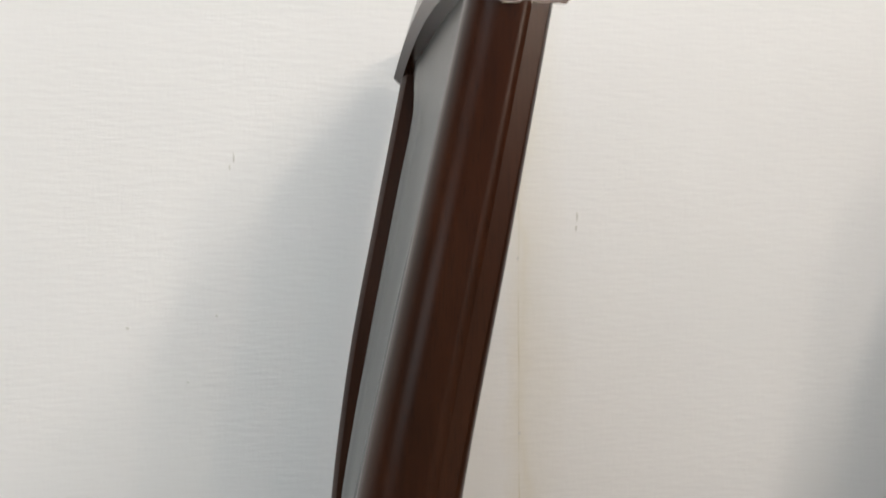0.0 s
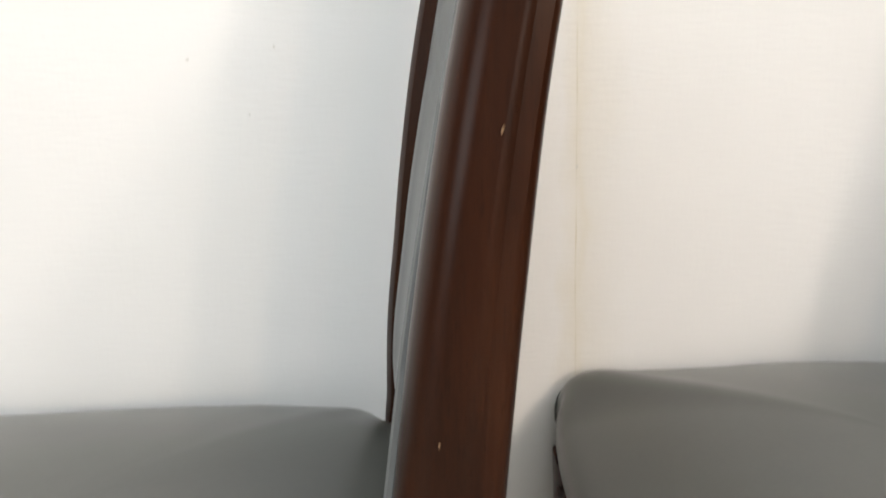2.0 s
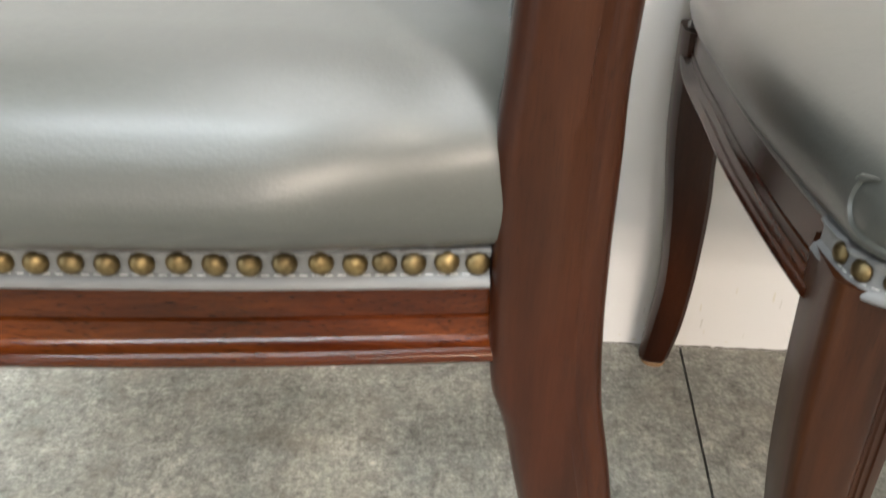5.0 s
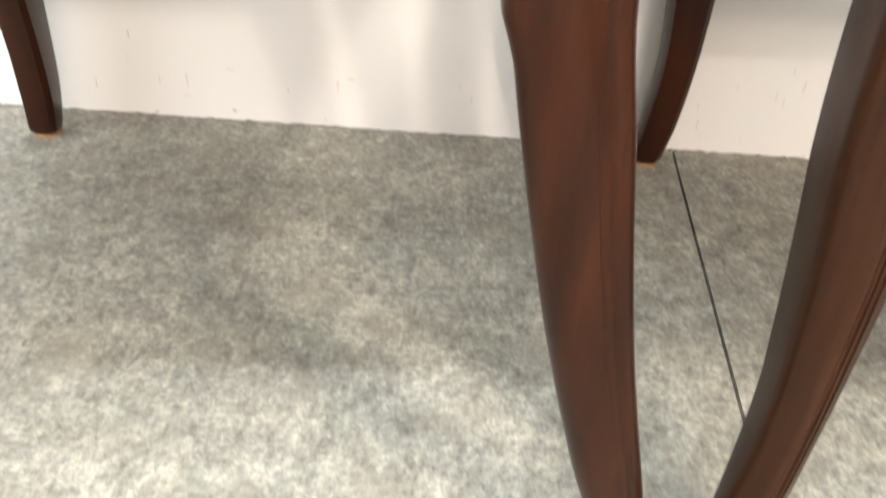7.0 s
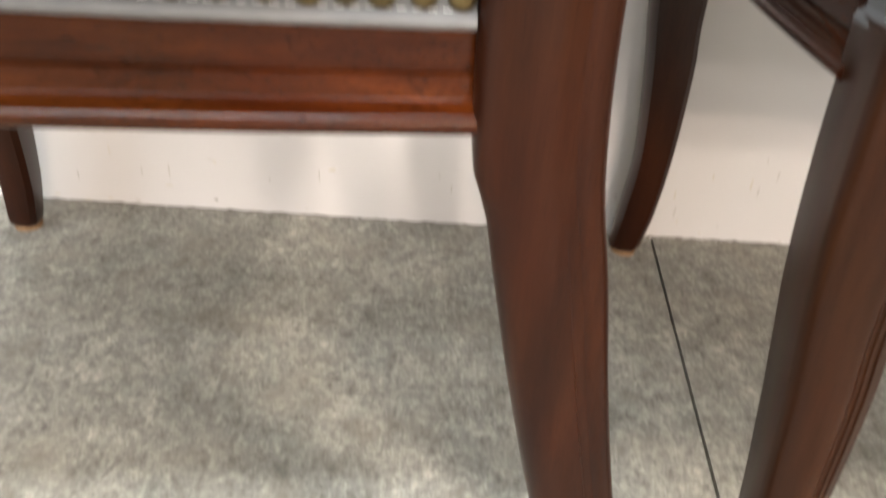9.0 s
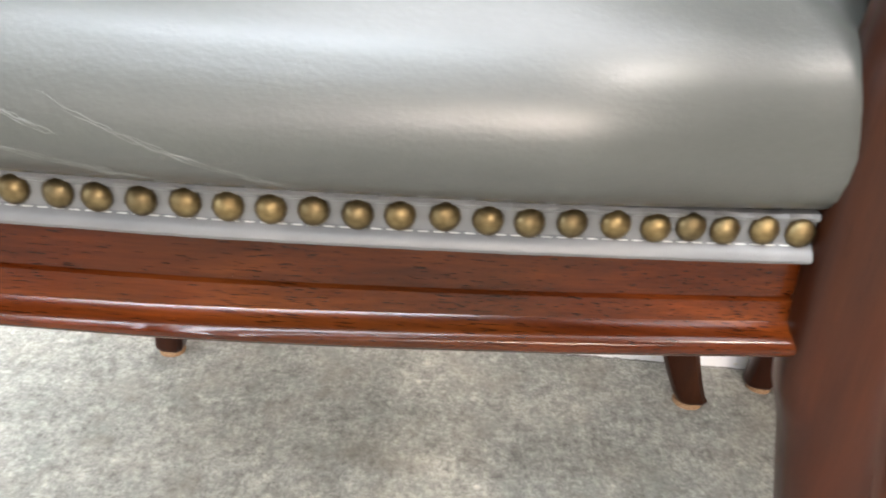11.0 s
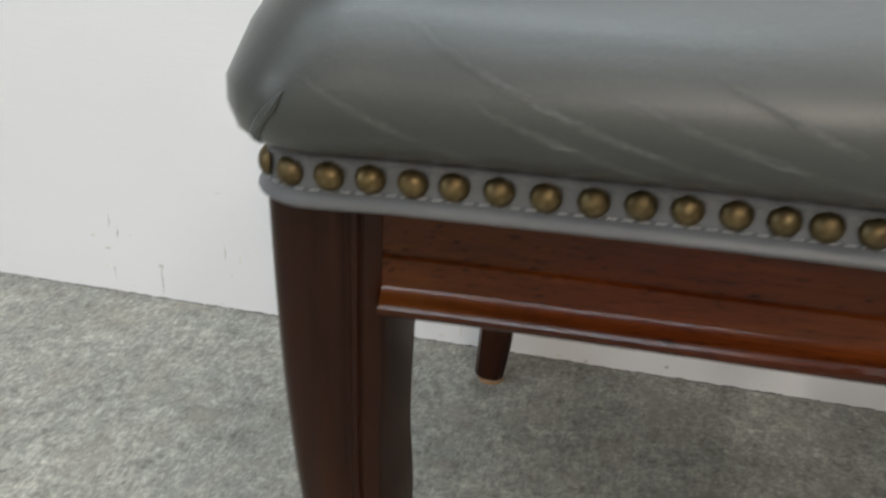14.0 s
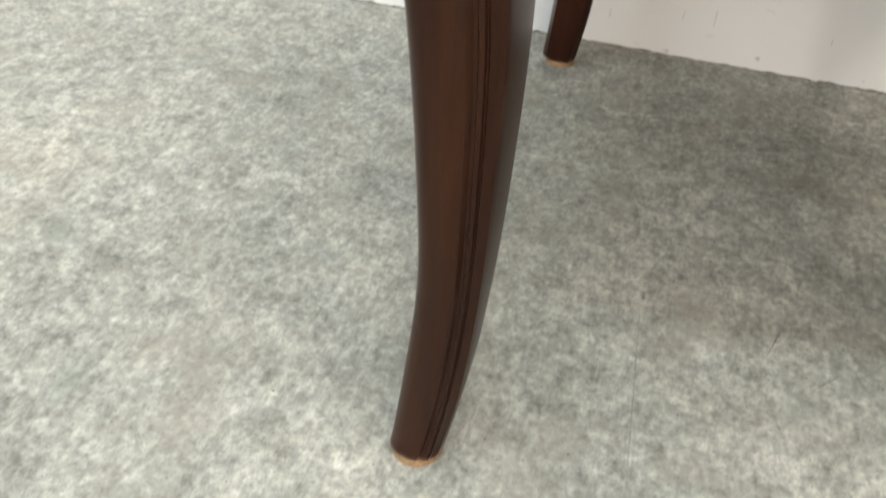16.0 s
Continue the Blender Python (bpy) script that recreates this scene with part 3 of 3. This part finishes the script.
def cross_bar(low, z1, front, rear, bow, half, rise=0.0, tilt=0.0, arch=0.0):
    """A bar from post to post: bowed back in plan, its top crowned."""
    bm = bmesh.new()
    loops = []
    for y in np.linspace(-half, half, 31):
        u = 1 - (y / half) ** 2
        z0 = low + tilt * (0.5 + 0.5 * y / half) + arch * u
        x0, x1, top = front + bow * u + rack(y, low), rear + bow * u + rack(y, low), z1 + rise * u
        b = 0.006
        lean = (top - z0) * 0.20
        loops.append([Vector(p) for p in ((x0, y, z0 + b), (x0 + b, y, z0), (x1 - b, y, z0), (x1, y, z0 + b), (x1 + lean, y, top - 2 * b), (x1 + lean - b, y, top - b * 0.4),
                                          ((x0 + x1) / 2 + lean, y, top), (x0 + lean + b, y, top - b * 0.4), (x0 + lean, y, top - 2 * b))])
    rings(bm, loops)
    return bm


BEAD = tuple((-0.0020 + 0.0088 * math.cos(radians(a)), 0.3634 + 0.0058 * math.sin(radians(a))) for a in (76, 58, 40, 22, 4, -14, -32, -50, -68, -84))
RAIL = ((-0.026, 0.4040), (-0.0035, 0.4040), (-0.0035, 0.3836), (-0.0052, 0.3826), (-0.0052, 0.3814), (-0.0034, 0.3802), (-0.0032, 0.3760), (-0.0026, 0.3716),
        *BEAD, (-0.0075, 0.3572), (-0.0090, 0.3562), (-0.026, 0.3562))
FRONT_RAIL = tuple((o, 0.4175 if h > 0.403 else 0.404 - (0.404 - h) * 0.72) for o, h in RAIL)
CORD = tuple((-0.0045 + 0.0034 * math.cos(radians(a)), 0.4208 + 0.0034 * math.sin(radians(a))) for a in range(0, 360, 36))
BAND = ((-0.013, 0.4185), (-0.0045, 0.4219), (-0.0008, 0.4232), (0.0016, 0.4227), (0.0026, 0.4214), (0.0021, 0.4201), (0.0007, 0.4193), (0.0005, 0.4178), (0.0010, 0.4110),
        (0.0022, 0.4100), (0.0038, 0.4088), (0.0049, 0.4072), (0.0052, 0.4056), (0.0044, 0.4042), (0.0022, 0.4034), (-0.002, 0.4031), (-0.007, 0.4035))
NAIL_AT = (0.0, 0.014, 0.029, 0.042, 0.055, 0.070, 0.086, 0.1015, 0.1165, 0.132, 0.148, 0.163, 0.1785, 0.1935, 0.2085, 0.2235, 0.239, 0.2545, 0.268, 0.2835, 0.2995,
           0.315, 0.331, 0.3475, 0.364, 0.380, 0.395, 0.4105, 0.4255, 0.4405, 0.4555)
FRONT_AT = NAIL_AT[-1] + 0.0165
NAIL_PLACES = [*NAIL_AT, FRONT_AT, *(LONG - v for v in reversed(NAIL_AT))]


def rack(y, z=0.6):
    """The back stands a little skew, less so towards the top."""
    return (0.008 + 0.008 * y / 0.233) * (1 - 0.6 * eased((z - 0.62) / 0.44))


def dining_chair(toe=(0.0, 0.0), set_forward=0.0, full=0.0, pleat=(), roll=0.0042):
    """toe: how far the front feet stand forward and outward of the usual; full: how plump the seat is; pleat: the line of the fold at its front corner."""
    chair = new("dining_chair")
    rnd = random.Random(4)
    for sign in (-1, 1):
        part("rear_leg_and_post", upright(POST if sign < 0 else POST + ((1.076, 0.1022, 0.1322),), 0.2505, 0.2170, sign, 96, 0.74, deep=0.9, tall=True, kick=0.003 if sign > 0 else 0.0, shift=((0.0, 0.016), (0.62, 0.016), (0.80, 0.013), (1.06, 0.007)) if sign > 0 else 0.0, splay=((0.003, -0.001, 0.003), (0.20, 0.0, 0.002), (0.40, 0.0, 0.0), (1.06, 0.002, 0.002))), WOOD_UP, chair)
        part("front_leg", upright(LEG, 0.2655, 0.2090, sign, 56, 0.70, toe=(toe[0], toe[1] if sign < 0 else 0.0), shift=-set_forward, lean=0.008 if sign > 0 else 0.0, wide=0.004 if sign > 0 else 0.0, splay=((0.003, -0.0005, 0.0265), (0.06, -0.0020, 0.0180), (0.124, -0.0035, 0.0090), (0.24, -0.001, -0.0030), (0.409, 0.0, -0.0050))), WOOD_UP, chair)
        part("foot_pad", foot_pad(0.1275 + (0.017 if sign > 0 else 0.0), sign * 0.2350, 0.0160, 0.0158), PAD, chair, "tan felt glide under the foot")
        part("foot_pad", foot_pad(-0.4290 - toe[0] - set_forward, sign * (0.2500 + (toe[1] if sign < 0 else 0.0)), 0.0140, 0.0150), PAD, chair, "tan felt glide under the foot")
        bm = bmesh.new()
        box(bm, (-0.398, sign * 0.225 - 0.016, 0.3525), (-0.366, sign * 0.225 + 0.016, 0.39), 0.003)
        part("corner_block", bm, WOOD_CROSS, chair)
    part("side_rail", swept(RAIL, 0.0, 0.423, 48, rise=0.0035, fore=0.0030, pinch=0.0030), WOOD_SIDE, chair, "reddish mahogany rail with a rounded bead")
    part("side_rail", swept(RAIL, LONG - 0.423, LONG, 48, rise=0.0035, fore=0.0030, pinch=0.0030), WOOD_SIDE, chair, "reddish mahogany rail with a rounded bead")
    part("front_rail", swept(FRONT_RAIL, 0.507, LONG - 0.507, 56, fore=0.0075), WOOD_CROSS, chair, "bowed mahogany rail with a rounded bead")
    bm = bmesh.new()
    box(bm, (0.018, -0.225, 0.355), (0.042, 0.225, 0.42), 0.003)
    part("rear_rail", bm, WOOD_CROSS, chair)
    bm = bmesh.new()
    box(bm, (-0.40, -0.225, 0.398), (0.02, 0.225, 0.412), 0.002)
    part("seat_board", bm, WOOD_CROSS, chair)
    seat = part("seat_cushion", cushion(full), LEATHER, chair, "smooth grey leather seat with a swollen edge", 60)
    for points in CREASES:
        for k, (a, b, aside, radius) in enumerate(STRANDS):
            part("crease", crease(points, radius, a, b, aside, 0.0014, 22, k, 1.0, 0.35, full), WORN, seat, "fine pale crease worn into the leather")
    part("corner_pleat", crease(pleat, roll, full=full), LEATHER, seat, "folded leather pleat at the front corner")
    part("corner_pleat", crease([(LONG - a, b) for a, b in pleat], roll, full=full), LEATHER, seat, "folded leather pleat at the front corner")
    part("front_cord", swept(CORD, FRONT_AT + 0.034, LONG - FRONT_AT - 0.034, 90), PIPING, chair, "thin grey leather cord under the seat's front")
    bands = [part("leather_band", swept(BAND, s0, s1, 320, 0.0007), PIPING, chair, "grey leather welt under the nails") for s0, s1 in ((0.011, FRONT_AT + 0.040), (LONG - FRONT_AT - 0.040, LONG - 0.011))]
    # stitches between the nails, along the foot of the band
    for band, s0, s1 in ((bands[0], 0.016, FRONT_AT + 0.025), (bands[1], LONG - FRONT_AT - 0.025, LONG - 0.016)):
        bm = bmesh.new()
        for s in np.arange(s0, s1, 0.0056):
            p, n = on_plan(s)
            way = Vector((-n.y, n.x, 0))
            c = p + n * 0.0021 + Vector((0, 0, 0.4104))
            vs = [bm.verts.new(c + way * u * 0.0018 + n * o + Vector((0, 0, w))) for u, o, w in
                  ((-1, -0.0006, -0.0003), (1, -0.0006, -0.0003), (1, 0.0001, 0), (-1, 0.0001, 0), (-1, -0.0006, 0.0003), (1, -0.0006, 0.0003))]
            bm.faces.new((vs[0], vs[1], vs[2], vs[3]))
            bm.faces.new((vs[3], vs[2], vs[5], vs[4]))
        part("stitching", bm, THREAD, band, "row of pale stitches")
    mesh = nail_mesh()
    for s in NAIL_PLACES:
        p, n = on_plan(s + 0.0165 if s < LONG / 2 else s - 0.0165)
        nail = new("nail", mesh)
        nail.parent = chair
        turn = Vector((0, -1, 0)).rotation_difference(n).to_matrix().to_4x4()
        wobble = pose(0, 0, 0, rnd.uniform(-5, 5), rnd.uniform(-180, 180), rnd.uniform(-5, 5))
        nail.matrix_local = Matrix.Translation(p + n * 0.0008 + Vector((0, 0, 0.4160 + rnd.uniform(-0.0006, 0.0006)))) @ turn @ wobble
    back = part("back_panel", back_panel(), LEATHER, chair, "padded grey leather back", 60)
    y = -0.2160
    bm = bmesh.new()
    tube(bm, [Vector((smooth_table(POST, z)[0] + rack(y) - 0.0006 + 0.004 * eased((z - 0.6) / 0.3), y, z)) for z in np.linspace(0.52, 1.03, 40)], 0.0032, 8)
    part("piping", bm, PIPING, back, "thin grey leather cord along the edge")
    part("crest_rail", cross_bar(1.0190, 1.118, 0.0945, 0.1285, 0.004, 0.2530, 0.014, 0.046, 0.034), WOOD_CROSS, chair, "dark mahogany top rail")
    part("lower_back_rail", cross_bar(0.465, 0.510, 0.020, 0.040, 0.008, 0.225), WOOD_CROSS, chair)
    return chair


chair = tagged(dining_chair(pleat=((0.463, 0.005), (0.457, 0.015), (0.453, 0.024), (0.450, 0.032)), roll=0.0020), "dark mahogany dining chair with grey leather seat and brass nails", "chair", "dining chairs in a row")
chair.matrix_world = pose(0, 0.654, 0)
for x, z, w, h in ((0.0630, 0.8035, 0.0003, 0.0009), (0.0635, 0.8048, 0.0005, 0.00025), (0.0372, 0.684, 0.00025, 0.0005)):
    bm = bmesh.new()
    ring = [Vector((x + w * math.cos(t) * (1 + 0.3 * math.sin(3 * t)) + 0.25 * h * math.sin(t), -0.2540, z + h * math.sin(t))) for t in (math.tau * i / 10 for i in range(10))]
    rings(bm, [ring, [p + Vector((0, 0.0022, 0)) for p in ring]])
    part("paint_chip", bm, PAD, chair, "small pale chip in the varnish")
second = tagged(dining_chair(toe=(0.004, 0.018), set_forward=0.007, full=0.22, pleat=((0.474, 0.046), (0.483, 0.036), (0.486, 0.024), (0.479, 0.014), (0.466, 0.012), (0.450, 0.013), (0.434, 0.012)), roll=0.0030), "matching mahogany chair with grey leather seat, standing behind the first", "chair", "dining chairs in a row")
second.matrix_world = pose(0.6495, 0.6395, 0, 0, 0, -5.4)

# ---- the room ----
WALL_Y = 0.962


def structure(name, bm, mat, label, category):
    return tagged(part(name, bm, mat), label, category, kind="structure")


bm = bmesh.new()
box(bm, (-7.0, WALL_Y, -0.1), (8.0, WALL_Y + 0.15, 2.8))
structure("wall_north", bm, WALLPAPER, "white woven-textured papered wall behind the chairs", "wall")
# three unseen walls, added to close the room and keep bounce low
for name, lo, hi in (("unseen_wall_south", (-7.0, -11.15, -0.1), (8.0, -11.0, 2.8)), ("unseen_wall_west", (-7.15, -11.0, -0.1), (-7.0, WALL_Y, 2.8)), ("unseen_wall_east", (8.0, -11.0, -0.1), (8.15, WALL_Y, 2.8))):
    bm = bmesh.new()
    box(bm, lo, hi)
    structure(name, bm, UNSEEN_WALL, "unseen wall added to enclose the room, dark to limit bounced light", "wall")
# unseen ceiling, added to close the room from above
bm = bmesh.new()
box(bm, (-7.0, -11.0, 2.8), (8.0, WALL_Y, 2.95))
structure("ceiling", bm, CEILING, "unseen ceiling added over the room, grey to limit bounced light", "ceiling")

bm = bmesh.new()
box(bm, (-7.0, -11.0, -0.12), (8.0, WALL_Y, -0.006))
floor = structure("floor", bm, JOINT, "mottled grey vinyl floor with a dark seam", "floor")


def seam_x(y, at):
    return at + 0.083 * (y - WALL_Y)


def floor_sheet(x0, x1):
    bm = bmesh.new()
    y0, y1 = -11.0, WALL_Y - 0.0015
    low = [bm.verts.new((seam_x(y, x) if abs(x) < 5 else x, y, -0.006)) for x, y in ((x0, y0), (x1, y0), (x1, y1), (x0, y1))]
    top = [bm.verts.new((v.co.x, v.co.y, 0.0)) for v in low]
    bm.faces.new(top)
    for i in range(4):
        bm.faces.new((low[i], low[(i + 1) % 4], top[(i + 1) % 4], top[i]))
    part("floor_sheet", bm, FLOOR, floor)


floor_sheet(-7.0, 0.2735)
floor_sheet(0.2765, 8.0)

# ---- wear on the wall and the floor ----
wall = bpy.data.objects["wall_north"]


def blot(name, parent, centre, across, up, size, mat, seed, label=""):
    """A thin ragged patch lying 0.4 mm over its surface."""
    rnd = random.Random(seed)
    bm = bmesh.new()
    c, a, u = Vector(centre), Vector(across), Vector(up)
    out = a.cross(u).normalized() * 0.0004
    n = 14
    ring = []
    for i in range(n):
        t = math.tau * i / n
        r = rnd.uniform(0.6, 1.1)
        ring.append(c + a * (size[0] * r * math.cos(t)) + u * (size[1] * r * math.sin(t)))
    rings(bm, [ring, [p + out for p in ring]])
    part(name, bm, mat, parent, label)


for k, (x, z, w, h) in enumerate(((0.295, 0.940, 0.0012, 0.006), (0.294, 0.928, 0.0012, 0.003), (-0.052, 1.000, 0.0010, 0.006), (-0.056, 0.991, 0.0014, 0.003), (-0.071, 0.845, 0.0016, 0.002),
                                  (0.232, 0.897, 0.0014, 0.002), (-0.156, 0.835, 0.0018, 0.0018), (-0.10, 0.78, 0.0015, 0.0012), (0.233, 0.715, 0.0016, 0.0025),
                                  (-0.864, 0.025, 0.0016, 0.024), (-0.864, 0.046, 0.0040, 0.0035), (-0.93, 0.10, 0.0012, 0.012), (-0.92, 0.085, 0.0012, 0.010), (-0.78, 0.155, 0.005, 0.0010))):
    blot("scuff", wall, (x, WALL_Y, z), (1, 0, 0), (0, 0, 1), (w, h), SCUFF, k)
bm = bmesh.new()
loops = []
for z in np.linspace(0.0, 1.6, 60):
    x = 0.233 + 0.002 * noise.noise(Vector((0, 0, z * 9)))
    w = 0.0006 + 0.0005 * noise.noise(Vector((5, 0, z * 14)))
    loops.append([Vector((x - w, WALL_Y, z)), Vector((x + w, WALL_Y, z)), Vector((x + w, WALL_Y - 0.0003, z)), Vector((x - w, WALL_Y - 0.0003, z))])
rings(bm, loops)
part("paper_joint", bm, STAIN, wall, "yellowed vertical joint in the wallpaper")
for k, (x, y, w, h, turn) in enumerate(((-0.294, 0.602, 0.0030, 0.0045, 0), (-0.318, 0.573, 0.0018, 0.0040, 0), (-0.390, 0.566, 0.0050, 0.0012, -30), (-0.230, 0.560, 0.0007, 0.020, -20),
                                        (-0.317, 0.49, 0.0003, 0.085, 2), (-1.10, 0.955, 0.010, 0.002, 0), (-0.045, 0.60, 0.0004, 0.010, -50), (-0.20, 0.53, 0.0004, 0.012, -45))):
    c, d = math.cos(radians(turn)), math.sin(radians(turn))
    blot("floor_mark", floor, (x, y, 0.0), (c, d, 0), (-d, c, 0), (w, h), GRIME, 40 + k)
bm = bmesh.new()
loops = []
for x in np.arange(-2.0, 1.6, 0.004):
    v = Vector((x * 70, 0, 0))
    h = max(0.0004, 0.0016 + 0.0018 * noise.noise(v) + 0.0016 * noise.noise(v * 3.1) + 0.0008 * noise.noise(v * 0.13))
    loops.append([Vector((x, WALL_Y, 0.0)), Vector((x, WALL_Y, h)), Vector((x, WALL_Y - 0.0004, h * 0.9)), Vector((x, WALL_Y - 0.0012, 0.0))])
rings(bm, loops)
part("dirt_line", bm, GRIME, wall, "ragged line of grey dirt along the foot of the wall")
rnd = random.Random(12)
for k in range(46):
    x = rnd.uniform(-1.0, 0.6)
    z = rnd.uniform(0.002, 0.014) if k % 3 else rnd.uniform(0.015, 0.09)
    blot("scuff", wall, (x, WALL_Y, z), (1, 0, 0), (0, 0, 1), (rnd.uniform(0.001, 0.006), rnd.uniform(0.0006, 0.002)), STAIN if k % 4 else SCUFF, 100 + k)
# thin upright streaks scattered over the foot of the wall
for k in range(44):
    x, z = rnd.uniform(-0.95, 0.6), rnd.uniform(0.006, 0.11)
    blot("scuff", wall, (x, WALL_Y, z), (1, 0, 0), (0, 0, 1), (rnd.uniform(0.0004, 0.0012), rnd.uniform(0.003, 0.012)), SCUFF if k % 3 else STAIN, 200 + k)
